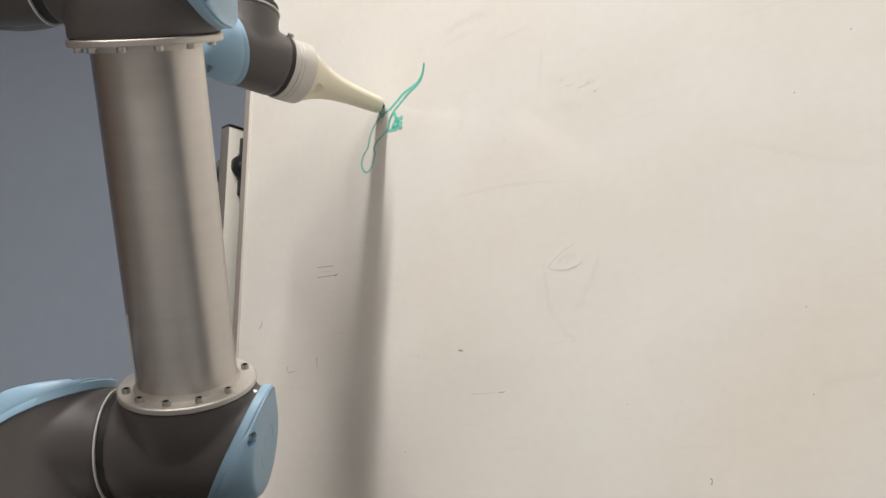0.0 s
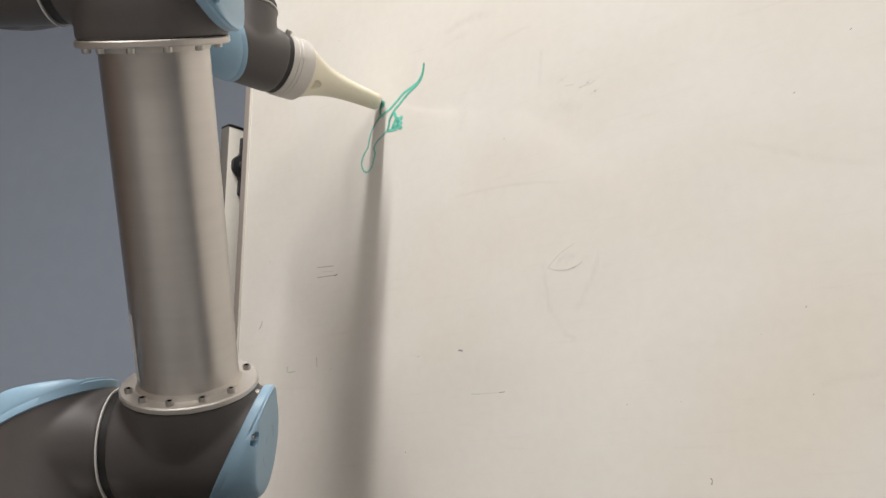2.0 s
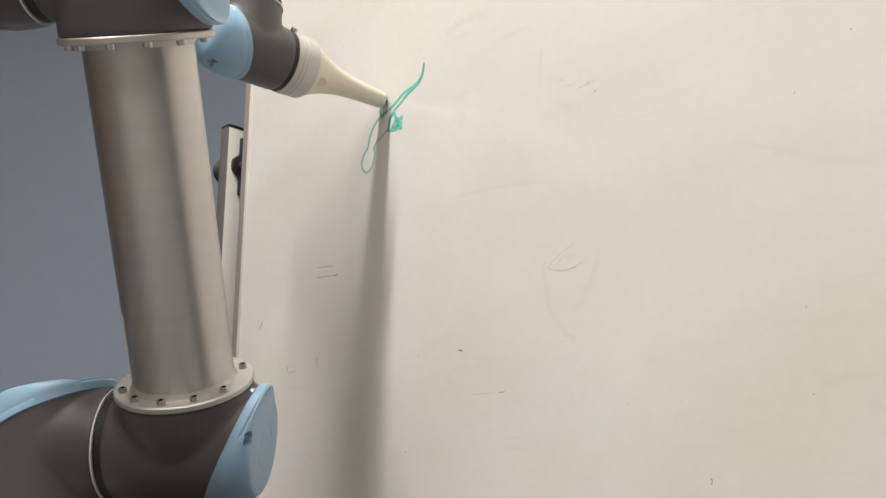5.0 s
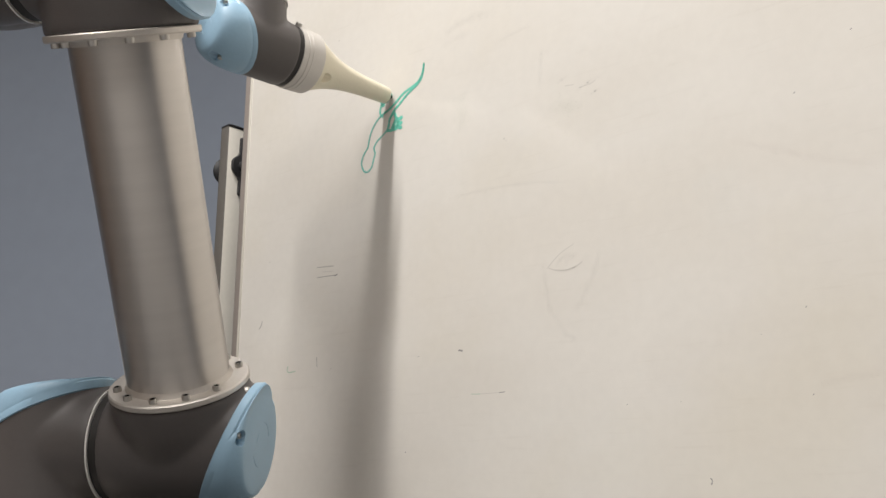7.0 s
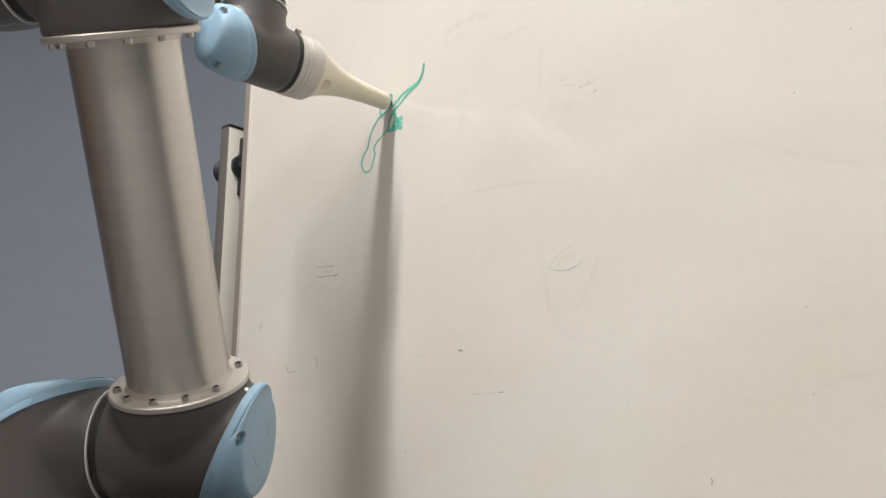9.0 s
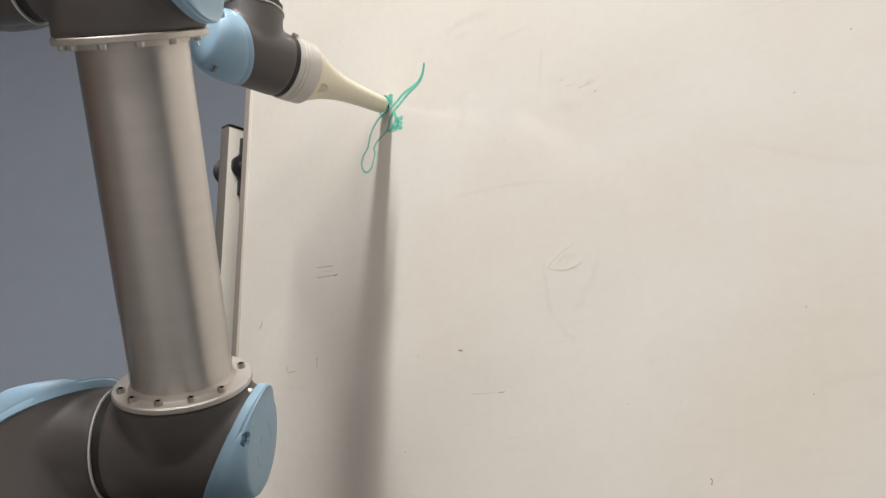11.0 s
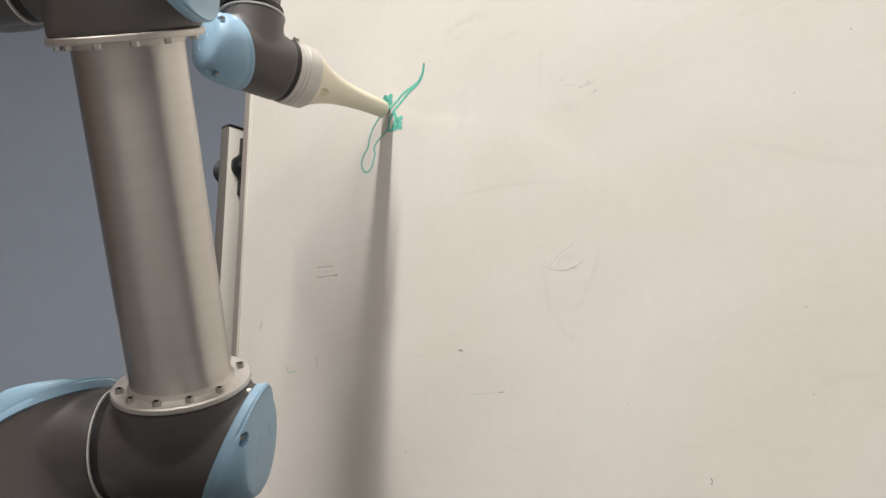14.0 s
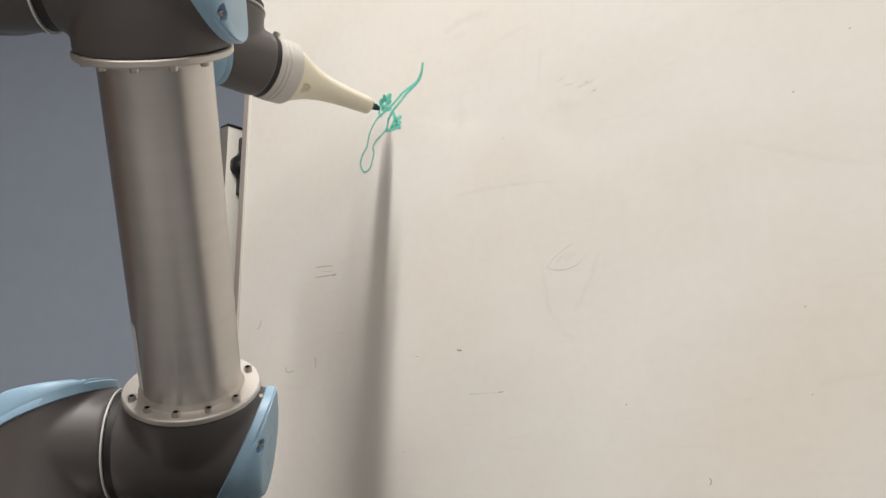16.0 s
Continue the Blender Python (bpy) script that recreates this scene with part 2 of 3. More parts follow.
# wrist places, time by time
ROWS = (
    (0.0, -0.0001, 0.1765, 0.5492),
    (0.5, -0.0034, 0.1763, 0.5502),
    (1.0, -0.0007, 0.1767, 0.5517),
    (1.5, -0.0013, 0.1762, 0.5530),
    (2.0, -0.0043, 0.1767, 0.5552),
    (2.5, -0.0012, 0.1761, 0.5564),
    (3.0, 0.0019, 0.1762, 0.5542),
    (3.5, 0.0036, 0.1763, 0.5572),
    (4.0, 0.0028, 0.1763, 0.5609),
    (4.7, 0.0048, 0.1765, 0.5570),
    (5.3, 0.0068, 0.1767, 0.5535),
    (5.9, 0.0084, 0.1769, 0.5562),
    (6.5, 0.0109, 0.1770, 0.5589),
    (7.0, 0.0147, 0.1767, 0.5586),
    (7.5, 0.0137, 0.1771, 0.5552),
    (8.0, 0.0104, 0.1764, 0.5536),
    (8.5, 0.0107, 0.1761, 0.5500),
    (9.0, 0.0147, 0.1763, 0.5497),
    (9.6, 0.0133, 0.1764, 0.5478),
    (10.3, 0.0100, 0.1765, 0.5468),
    (10.9, 0.0090, 0.1765, 0.5466),
    (11.5, 0.0072, 0.1765, 0.5461),
    (12.0, 0.0028, 0.1772, 0.5451),
    (12.5, -0.0001, 0.1767, 0.5435),
    (13.0, 0.0026, 0.1763, 0.5425),
    (13.5, 0.0062, 0.1769, 0.5416),
    (14.0, 0.0105, 0.1768, 0.5402),
    (14.5, 0.0145, 0.1767, 0.5396),
    (14.7, 0.0156, 0.1767, 0.5393),
    (14.8, 0.0160, 0.1763, 0.5391),
    (15.0, 0.0164, 0.1654, 0.5384),
    (15.2, 0.0172, 0.1508, 0.5382),
    (15.35, 0.0178, 0.1453, 0.5381),
    (15.5, 0.0180, 0.1446, 0.5381),
    (16.0, 0.0149, 0.1446, 0.5346),
)


def wrist_at(row):
    e, d, z = row[1:]
    return E * e + N * d + UP * z


def tip_reach(row):
    """How far along the tool the felt tip stands out: pushed back by the board while it writes."""
    return min(FREE_TIP, (BOARD - 0.0006 - row[2]) / TOOL.dot(N))


def smooth_rows(rows, step=0.1):
    """The rows with points between them, on a smooth curve."""
    out = []
    for i in range(len(rows) - 1):
        p0, p1, p2, p3 = rows[max(i - 1, 0)], rows[i], rows[i + 1], rows[min(i + 2, len(rows) - 1)]
        span = p2[0] - p1[0]
        count = max(1, round(span / step))
        for k in range(count):
            u = k / count
            row = [p1[0] + span * u]
            for c in (1, 2, 3):
                m1 = (p2[c] - p0[c]) / max(p2[0] - p0[0], 1e-6) * span
                m2 = (p3[c] - p1[c]) / max(p3[0] - p1[0], 1e-6) * span
                row.append((2 * u ** 3 - 3 * u * u + 1) * p1[c] + (u ** 3 - 2 * u * u + u) * m1
                           + (3 * u * u - 2 * u ** 3) * p2[c] + (u ** 3 - u * u) * m2)
            out.append(tuple(row))
    out.append(tuple(rows[-1]))
    return out


# ---- room ----
def room():
    x0, x1, y0, y1, top = -3.4, 4.2, -4.6, 2.1, 3.05
    t = 0.12
    tagged(part("floor", block((x0 - t, y0 - t, -0.1), (x1 + t, y1 + t, 0)), CARPET, smooth=0),
           "plain light grey floor of the workroom", "floor", kind="structure")
    tagged(part("ceiling", block((x0 - t, y0 - t, top), (x1 + t, y1 + t, top + 0.1)), CEIL, smooth=0),
           "plain white painted ceiling", "ceiling", kind="structure")
    # west and east walls are unseen; their colours shape the tube's reflections
    walls = (("wall_north", (x0 - t, y1, 0), (x1 + t, y1 + t, top), WALL_BLUE, "matt grey-blue painted wall behind the whiteboard"),
             ("wall_south", (x0 - t, y0 - t, 0), (x1 + t, y0, top), WALL_PALE, "plain pale painted wall"),
             ("wall_west", (x0 - t, y0, 0), (x0, y1, top), WALL_BROWN, "plain unseen wall beside the arm, brown for the tube's reflection"),
             ("wall_east", (x1, y0, 0), (x1 + t, y1, top), WALL_BLUE, "matt grey-blue painted wall"))
    for name, lo, hi, mat, label in walls:
        tagged(part(name, block(lo, hi), mat, smooth=0), label, "wall", kind="structure")


room()


def bench():
    top = new("work_bench")
    tagged(top, "plain dark workbench carrying the robot arm", "workbench")
    part("bench_top", block((-0.45, -0.42, H0 - 0.04), (0.24, 0.16, H0), bevel=0.003), BENCH, top)
    for x in (-0.42, 0.17):
        for y in (-0.39, 0.09):
            part("leg", block((x, y, 0.0), (x + 0.04, y + 0.04, H0 - 0.04), bevel=0.003), FRAME, top)
    return top


bench()


# ---- whiteboard on its stand ----
def ribbon(points, width, bm=None, thick=0.0004, closed=False):
    """A flat marker stroke on the board's face, through points (along, up), with round ends."""
    bm = bm or bmesh.new()
    fine = []
    n = len(points)
    for i in range(n if closed else n - 1):
        p0 = points[(i - 1) % n] if closed or i > 0 else points[i]
        p1, p2 = points[i], points[(i + 1) % n]
        p3 = points[(i + 2) % n] if closed or i + 2 < n else p2
        for k in range(6):
            u = k / 6
            fine.append(tuple(0.5 * (2 * p1[c] + (p2[c] - p0[c]) * u + (2 * p0[c] - 5 * p1[c] + 4 * p2[c] - p3[c]) * u * u
                                     + (3 * p1[c] - p0[c] - 3 * p2[c] + p3[c]) * u ** 3) for c in (0, 1)))
    fine.append(points[0] if closed else points[-1])
    rows = []
    for i, (x, z) in enumerate(fine):
        a, b = fine[max(i - 1, 0)], fine[min(i + 1, len(fine) - 1)]
        dx, dz = b[0] - a[0], b[1] - a[1]
        size = math.hypot(dx, dz) or 1
        w = width / 2 * (1 + 0.16 * math.sin(i * 1.7) * math.sin(i * 0.43))
        ox, oz = -dz / size * w, dx / size * w
        rows.append([bm.verts.new((x + ox, -thick, z + oz)), bm.verts.new((x - ox, -thick, z - oz)),
                     bm.verts.new((x - ox * 1.05, 0.0006, z - oz * 1.05)), bm.verts.new((x + ox * 1.05, 0.0006, z + oz * 1.05))])
    for a, b in zip(rows, rows[1:]):
        for k in range(4):
            bm.faces.new((a[k], a[(k + 1) % 4], b[(k + 1) % 4], b[k]))
    for (x, z) in (fine[0], fine[-1]):
        ring = [bm.verts.new((x + width / 2 * math.cos(j * math.pi / 6), -thick * 0.9, z + width / 2 * math.sin(j * math.pi / 6))) for j in range(12)]
        bm.faces.new(ring)
    return bm


BOARD_POSE = Matrix.Translation(spot(0, BOARD, 0)) @ Matrix((
    (E.x, N.x, 0, 0), (E.y, N.y, 0, 0), (0, 0, 1, 0), (0, 0, 0, 1)))
BOARD_LEFT, BOARD_RIGHT, BOARD_LOW, BOARD_TOP = -0.2955, 1.48, -0.08, 1.18


def bell_plate(m):
    """A moulded pivot plate, long along x, swelling to a round boss; it stands along z on its support."""
    bm = bmesh.new()
    half = [(-0.047 + 0.0035 * i, 0.0066 + 0.0142 * math.exp(-((-0.047 + 0.0035 * i) / 0.0165) ** 4)) for i in range(28)]
    half = [(-0.0495, 0.005)] + half + [(0.0500, 0.005)]
    outline = half + [(x, -y) for x, y in reversed(half)]
    loops = []
    for h, k in ((-0.001, 1.0), (0.0032, 1.0), (0.0046, 0.95), (0.0052, 0.84)):
        loops.append([bm.verts.new(m @ Vector((x * (0.96 + 0.04 * k), y * k, h))) for x, y in outline])
    n = len(outline)
    for a, b in zip(loops, loops[1:]):
        for i in range(n):
            bm.faces.new((a[i], a[(i + 1) % n], b[(i + 1) % n], b[i]))
    bm.faces.new(loops[-1])
    bm.faces.new(loops[0][::-1])
    bmesh.ops.recalc_face_normals(bm, faces=bm.faces[:])
    return bm


def smear(points, width, mat, parent):
    """A soft wiped trace on the board's face, through points (along, up)."""
    fine = []
    for p0, p1, p2, p3 in zip([points[0]] + points[:-2], points[:-1], points[1:], points[2:] + [points[-1]]):
        for k in range(8):
            u = k / 8
            fine.append([0.5 * (2 * p1[c] + (p2[c] - p0[c]) * u + (2 * p0[c] - 5 * p1[c] + 4 * p2[c] - p3[c]) * u * u
                                + (3 * p1[c] - p0[c] - 3 * p2[c] + p3[c]) * u ** 3) for c in (0, 1)])
    fine.append(points[-1])
    verts, cover, faces = [], [], []
    last = len(fine) - 1
    for i, (x, z) in enumerate(fine):
        a, b = fine[max(i - 1, 0)], fine[min(i + 1, last)]
        dx, dz = b[0] - a[0], b[1] - a[1]
        size = math.hypot(dx, dz) or 1
        ends = min(1.0, 4 * min(i, last - i) / last)
        for k in range(-3, 4):
            w = width / 6 * k * (1 + 0.25 * math.sin(i * 0.9))
            verts.append((x - dz / size * w, -0.0003, z + dx / size * w))
            cover.append(ends * (1 - abs(k) / 3) ** 0.8)
        if i:
            for k in range(6):
                j = i * 7 + k
                faces.append((j - 7, j - 6, j + 1, j))
    mesh = bpy.data.meshes.new("wiped_smear")
    mesh.from_pydata(verts, [], faces)
    mesh.attributes.new("cover", "FLOAT", "POINT").data.foreach_set("value", cover)
    mesh.materials.append(mat)
    ob = new("wiped_smear", mesh)
    ob.parent = parent
    return tagged(ob, "faint wiped trace of old marker")


def whiteboard():
    """Board-space: x along, y into the board, z over the bench."""
    top = new("whiteboard")
    tagged(top, "large used whiteboard with faint wiped marks on a pivoting stand", "whiteboard")
    part("writing_panel", block((BOARD_LEFT, 0, BOARD_LOW), (BOARD_RIGHT, 0.016, BOARD_TOP)), ENAMEL, top,
         "off-white enamel panel, smeared and scratched", smooth=0)
    for name, lo, hi in (("side_trim", (BOARD_LEFT - 0.024, 0.004, BOARD_LOW), (BOARD_LEFT, 0.020, BOARD_TOP)),
                         ("side_trim", (BOARD_RIGHT, 0.004, BOARD_LOW), (BOARD_RIGHT + 0.02, 0.020, BOARD_TOP)),
                         ("top_trim", (BOARD_LEFT - 0.02, -0.003, BOARD_TOP), (BOARD_RIGHT + 0.02, 0.02, BOARD_TOP + 0.02)),
                         ("bottom_trim", (BOARD_LEFT - 0.02, -0.003, BOARD_LOW - 0.02), (BOARD_RIGHT + 0.02, 0.02, BOARD_LOW))):
        part(name, block(lo, hi, bevel=0.0015), TRIM, top, "pale grey plastic edge trim")
    part("edge_lip", block((BOARD_LEFT - 0.0025, -0.002, BOARD_LOW), (BOARD_LEFT + 0.0015, 0.006, BOARD_TOP), bevel=0.0008), POST, top)
    for e0, side in ((-0.3916, 1), (BOARD_RIGHT + 0.055, -1)):
        post = part("post", block((e0, 0.0115, -H0 + 0.06), (e0 + 0.0215, 0.0515, 0.6215), bevel=0.0015), POST, top,
                    "cream painted square steel post")
        cap = block((e0 - 0.001, 0.0105, 0.6215), (e0 + 0.0225, 0.0525, 0.6255), bevel=0.001)
        part("post_cap", cap, KNOB, post, "black plastic post cap")
        # thin layer added to make the front face darker than the post's sides
        part("front_face_layer", block((e0 + 0.0004, 0.0100, -H0 + 0.061), (e0 + 0.0208, 0.0120, 0.6212), bevel=0.0005), DARK_FACE, post,
             "thin dark taupe layer added over the post's front face")
        inner = e0 + 0.0215 if side > 0 else e0
        outer = e0 if side > 0 else e0 + 0.0215
        knob = turned([(0, 0.010), (0.003, 0.020), (0.008, 0.024), (0.014, 0.022), (0.018, 0.014), (0.019, 0.005)],
                      at(outer, 0.03, 0.552) @ axes((-side, 0, 0), (0, 0, 1)), 32)
        part("clamp_knob", knob, KNOB, post, "black round clamp knob")
        hub = bell_plate(at(inner, 0.0395, 0.556) @ axes((side, 0, 0), (0, 0, 1)))
        turned([(0.004, 0.0105), (0.0085, 0.0098), (0.0095, 0.008), (0.05, 0.008)], at(inner, 0.0395, 0.556) @ axes((side, 0, 0), (0, 0, 1)), 32, hub)
        part("pivot_hub", hub, KNOB, post, "black pivot bracket")
        part("foot_bar", block((e0 - 0.005, -0.28, -H0), (e0 + 0.0265, 0.34, -H0 + 0.06), bevel=0.004), POST, post)
    # old drawing: a lizard, already there when the clip starts
    body = ((0.0867, 0.5844), (0.0847, 0.5730), (0.0766, 0.5620), (0.0642, 0.5577), (0.0495, 0.5532), (0.0347, 0.5445), (0.0240, 0.5386),
            (0.0131, 0.5352), (0.0000, 0.5289), (-0.0109, 0.5163), (-0.0151, 0.5052), (-0.0182, 0.4937), (-0.0258, 0.4858), (-0.0300, 0.4738),
            (-0.0251, 0.4622), (-0.0171, 0.4592), (-0.0095, 0.4643), (-0.0064, 0.4732), (-0.0033, 0.4820), (-0.0057, 0.4907), (0.0007, 0.4987),
            (0.0148, 0.5064), (0.0223, 0.5133), (0.0232, 0.5227), (0.0316, 0.5333), (0.0412, 0.5395), (0.0507, 0.5464), (0.0622, 0.5527),
            (0.0746, 0.5586), (0.0827, 0.5657), (0.0864, 0.5788))
    part("lizard_tail", ribbon(body[:8], 0.0033), INK, top, "teal marker line of a lizard's tail")
    part("lizard_tail", ribbon(body[23:], 0.0033), INK, top, "teal marker line of a lizard's tail")
    part("lizard_outline", ribbon(body[7:24], 0.0024), INK_OLD, top, "thin teal marker outline of a lizard")
    foot = bmesh.new()
    for width, *points in ((0.0028, (0.0335, 0.5311), (0.0263, 0.5262), (0.0222, 0.5174), (0.0202, 0.5080)), (0.0044, (0.0332, 0.5300), (0.0348, 0.5255), (0.0368, 0.5212)),
                           (0.0048, (0.0368, 0.5222), (0.0340, 0.5170), (0.0312, 0.5120), (0.0322, 0.5080)), (0.0052, (0.0372, 0.5188), (0.0415, 0.5194), (0.0466, 0.5202)),
                           (0.0048, (0.0388, 0.5150), (0.0425, 0.5136), (0.0464, 0.5126)), (0.0050, (0.0372, 0.5108), (0.0415, 0.5082), (0.0458, 0.5062)),
                           (0.0046, (0.0380, 0.5190), (0.0398, 0.5145), (0.0376, 0.5095)), (0.0038, (0.0205, 0.5082), (0.0267, 0.5074), (0.0322, 0.5070), (0.0376, 0.5070)),
                           (0.0036, (0.0290, 0.5110), (0.0330, 0.5098), (0.0372, 0.5100))):
        ribbon(points, width, foot)
    part("lizard_foot", foot, INK, top, "teal marker foot with short blunt toes")
    part("lizard_leg", ribbon(((0.0104, 0.5312), (0.0068, 0.5335), (0.0052, 0.5392), (0.0061, 0.5450), (0.0084, 0.5490), (0.0116, 0.5496)), 0.0032), INK, top)
    part("tail_dot", turned([(-0.0006, 0.0012), (0.0006, 0.0012)], at(0.0867, 0, 0.5850) @ axes((0, 1, 0), (1, 0, 0)), 12), DRY_GREEN, top)
    # old scratches and specks
    marks = ((0.0009, DRY, (-0.1177, 0.3420), (-0.0980, 0.3405), (-0.0828, 0.3391)), (0.0008, FAINT, (-0.1040, 0.3338), (-0.0825, 0.3319)),
             (0.0009, DRY, (-0.1169, 0.3274), (-0.0950, 0.3266), (-0.0740, 0.3255)), (0.0012, DRY, (-0.0800, 0.3248), (-0.0740, 0.3262)),
             (0.0020, DRY, (0.1466, 0.2036), (0.1519, 0.2026)), (0.0006, DRY_GREEN, (0.1660, 0.1516), (0.1790, 0.1513)), (0.0006, FAINT, (0.1800, 0.1513), (0.2040, 0.1513)),
             (0.0009, DRY, (0.2070, 0.1512), (0.2143, 0.1516)),
             (0.0012, DRY_GREEN, (-0.1740, 0.2085), (-0.1756, 0.2030), (-0.1700, 0.2003), (-0.1578, 0.2012)),
             (0.0010, DRY, (-0.2463, 0.2689), (-0.2410, 0.2730), (-0.2388, 0.2800)), (0.0008, DRY, (-0.1124, 0.2172), (-0.1105, 0.2033)),
             (0.0010, FAINT, (0.2795, 0.2817), (0.2892, 0.2778), (0.3026, 0.2764), (0.3166, 0.2793), (0.3225, 0.2827)),
             (0.0007, FAINT, (0.2860, 0.2790), (0.3026, 0.2766), (0.3140, 0.2786)))
    marks += ((0.0008, FAINT, (0.2764, 0.2815), (0.2936, 0.2953), (0.3124, 0.3035)),
              (0.0008, FAINT, (0.3081, 0.4876), (0.3195, 0.4855)), (0.0009, FAINT, (0.3269, 0.4800), (0.3419, 0.4802), (0.3478, 0.4824)),
              (0.0010, DRY, (0.4541, 0.0595), (0.4556, 0.0571), (0.4543, 0.0541)))
    specks = ((0.4286, 0.1301), (0.3698, 0.1297), (0.5621, 0.4048), (0.3284, 0.4795), (0.5545, 0.1295), (0.2191, 0.4468), (-0.1037, 0.4045),
              (0.0803, 0.2012), (0.5552, 0.2055), (0.5124, 0.1858), (0.6175, 0.4499), (-0.2278, 0.3662), (-0.1187, 0.1780), (-0.0823, 0.1982),
              (-0.0851, 0.6742), (0.3037, 0.4958), (0.3382, 0.4820), (0.3472, 0.4694), (0.2215, 0.4441), (0.0596, 0.0883))
    for i, (x, z) in enumerate(specks):
        marks += ((0.0008, DRY if i % 3 else FAINT, (x - 0.0004, z), (x + 0.0004 + 0.0003 * (i % 4), z + 0.0005 * (i % 3))),)
    for width, mat, *points in marks:
        part("old_mark", ribbon(points, width, thick=0.00008), mat, top, "dry leftover marker line")
    for width, mat, *points in ((0.007, SMEAR_GREY, (0.2885, 0.2804), (0.2933, 0.2879), (0.3046, 0.2923), (0.3192, 0.2925)),
                                (0.008, SMEAR_GREY, (0.2992, 0.2849), (0.3096, 0.2890), (0.3171, 0.2918)),
                                (0.009, SMEAR_GREY, (0.2720, 0.2950), (0.2735, 0.2731), (0.2755, 0.2540), (0.2802, 0.2348), (0.2909, 0.2213)),
                                (0.010, SMEAR_GREY, (0.3453, 0.2930), (0.3399, 0.2758), (0.3284, 0.2532), (0.3116, 0.2281)),
                                (0.009, SMEAR_GREY, (0.2900, 0.2240), (0.2964, 0.2098), (0.3077, 0.2027), (0.3134, 0.2009)),
                                (0.006, SMEAR_GREY, (0.1268, 0.3899), (0.1816, 0.3907), (0.2493, 0.3852), (0.3114, 0.3738)),
                                (0.016, SMEAR_GREY, (0.1208, 0.6100), (0.1415, 0.6182), (0.1749, 0.6201), (0.2114, 0.6132)),
                                (0.014, SMEAR_GREY, (0.1188, 0.5995), (0.1511, 0.6030), (0.1672, 0.6011)),
                                (0.008, SMEAR_GREY, (0.2772, 0.5437), (0.2762, 0.5337), (0.2740, 0.5132), (0.2710, 0.4931)),
                                (0.006, SMEAR_GREY, (0.2108, 0.5734), (0.2380, 0.5770), (0.2626, 0.5779)),
                                (0.005, SMEAR_GREY, (0.2960, 0.4935), (0.3037, 0.4958), (0.3120, 0.4985)),
                                (0.007, SMEAR_GREY, (0.3210, 0.4770), (0.3382, 0.4820), (0.3560, 0.4860)),
                                (0.006, SMEAR_GREY, (0.3400, 0.4660), (0.3472, 0.4694), (0.3560, 0.4720)),
                                (0.008, SMEAR_PINK, (0.5604, 0.1371), (0.5704, 0.1401), (0.5888, 0.1422), (0.6249, 0.1442)),
                                (0.010, SMEAR_PINK, (0.4900, 0.3780), (0.5338, 0.3584), (0.5791, 0.3377), (0.6399, 0.3175)),
                                (0.030, SMEAR_PALE, (0.1450, 0.5250), (0.1530, 0.4950), (0.1500, 0.4700)),
                                (0.026, SMEAR_PALE, (0.2900, 0.4750), (0.3100, 0.4600), (0.3300, 0.4550))):
        smear(points, width, mat, top)
    return top


board = whiteboard()
board.matrix_world = BOARD_POSE


# ---- robot arm ----
def screw(place, axis, parent, r=0.0037, h=0.0042, name="bolt"):
    """A socket-head screw standing on place."""
    m = Matrix.Translation(place) @ axes(axis, (0.31, 0.52, 0.17))
    bm = turned([(-0.002, r), (h * 0.8, r), (h, r * 0.86), (h, r * 0.58), (h * 0.30, r * 0.54), (h * 0.29, r * 0.1)], m, 14)
    ob = part(name, bm, STEEL, parent, "socket-head screw")
    # the socket's inner faces are near black: its shade is put into the colour
    ob.data.materials.append(SOCKET_SHADE)
    for face in ob.data.polygons:
        if min(face.vertices) >= 42:
            face.material_index = 1
    return ob


def carve(ob, cutters):
    """Cut closed shapes out of a mesh for good."""
    tools = []
    for bm in cutters:
        bmesh.ops.recalc_face_normals(bm, faces=bm.faces[:])
        mesh = bpy.data.meshes.new("cutter")
        bm.to_mesh(mesh)
        bm.free()
        tool = new("cutter", mesh)
        tools.append(tool)
        mod = ob.modifiers.new("cut", "BOOLEAN")
        mod.operation, mod.object, mod.solver = "DIFFERENCE", tool, "EXACT"
    keep, ob.parent = ob.parent, None
    made = bpy.data.meshes.new_from_object(ob.evaluated_get(bpy.context.evaluated_depsgraph_get()))
    ob.parent = keep
    ob.modifiers.clear()
    ob.data = made
    made.shade_smooth()
    made.set_sharp_from_angle(angle=radians(35))
    for tool in tools:
        bpy.data.objects.remove(tool)
    return ob


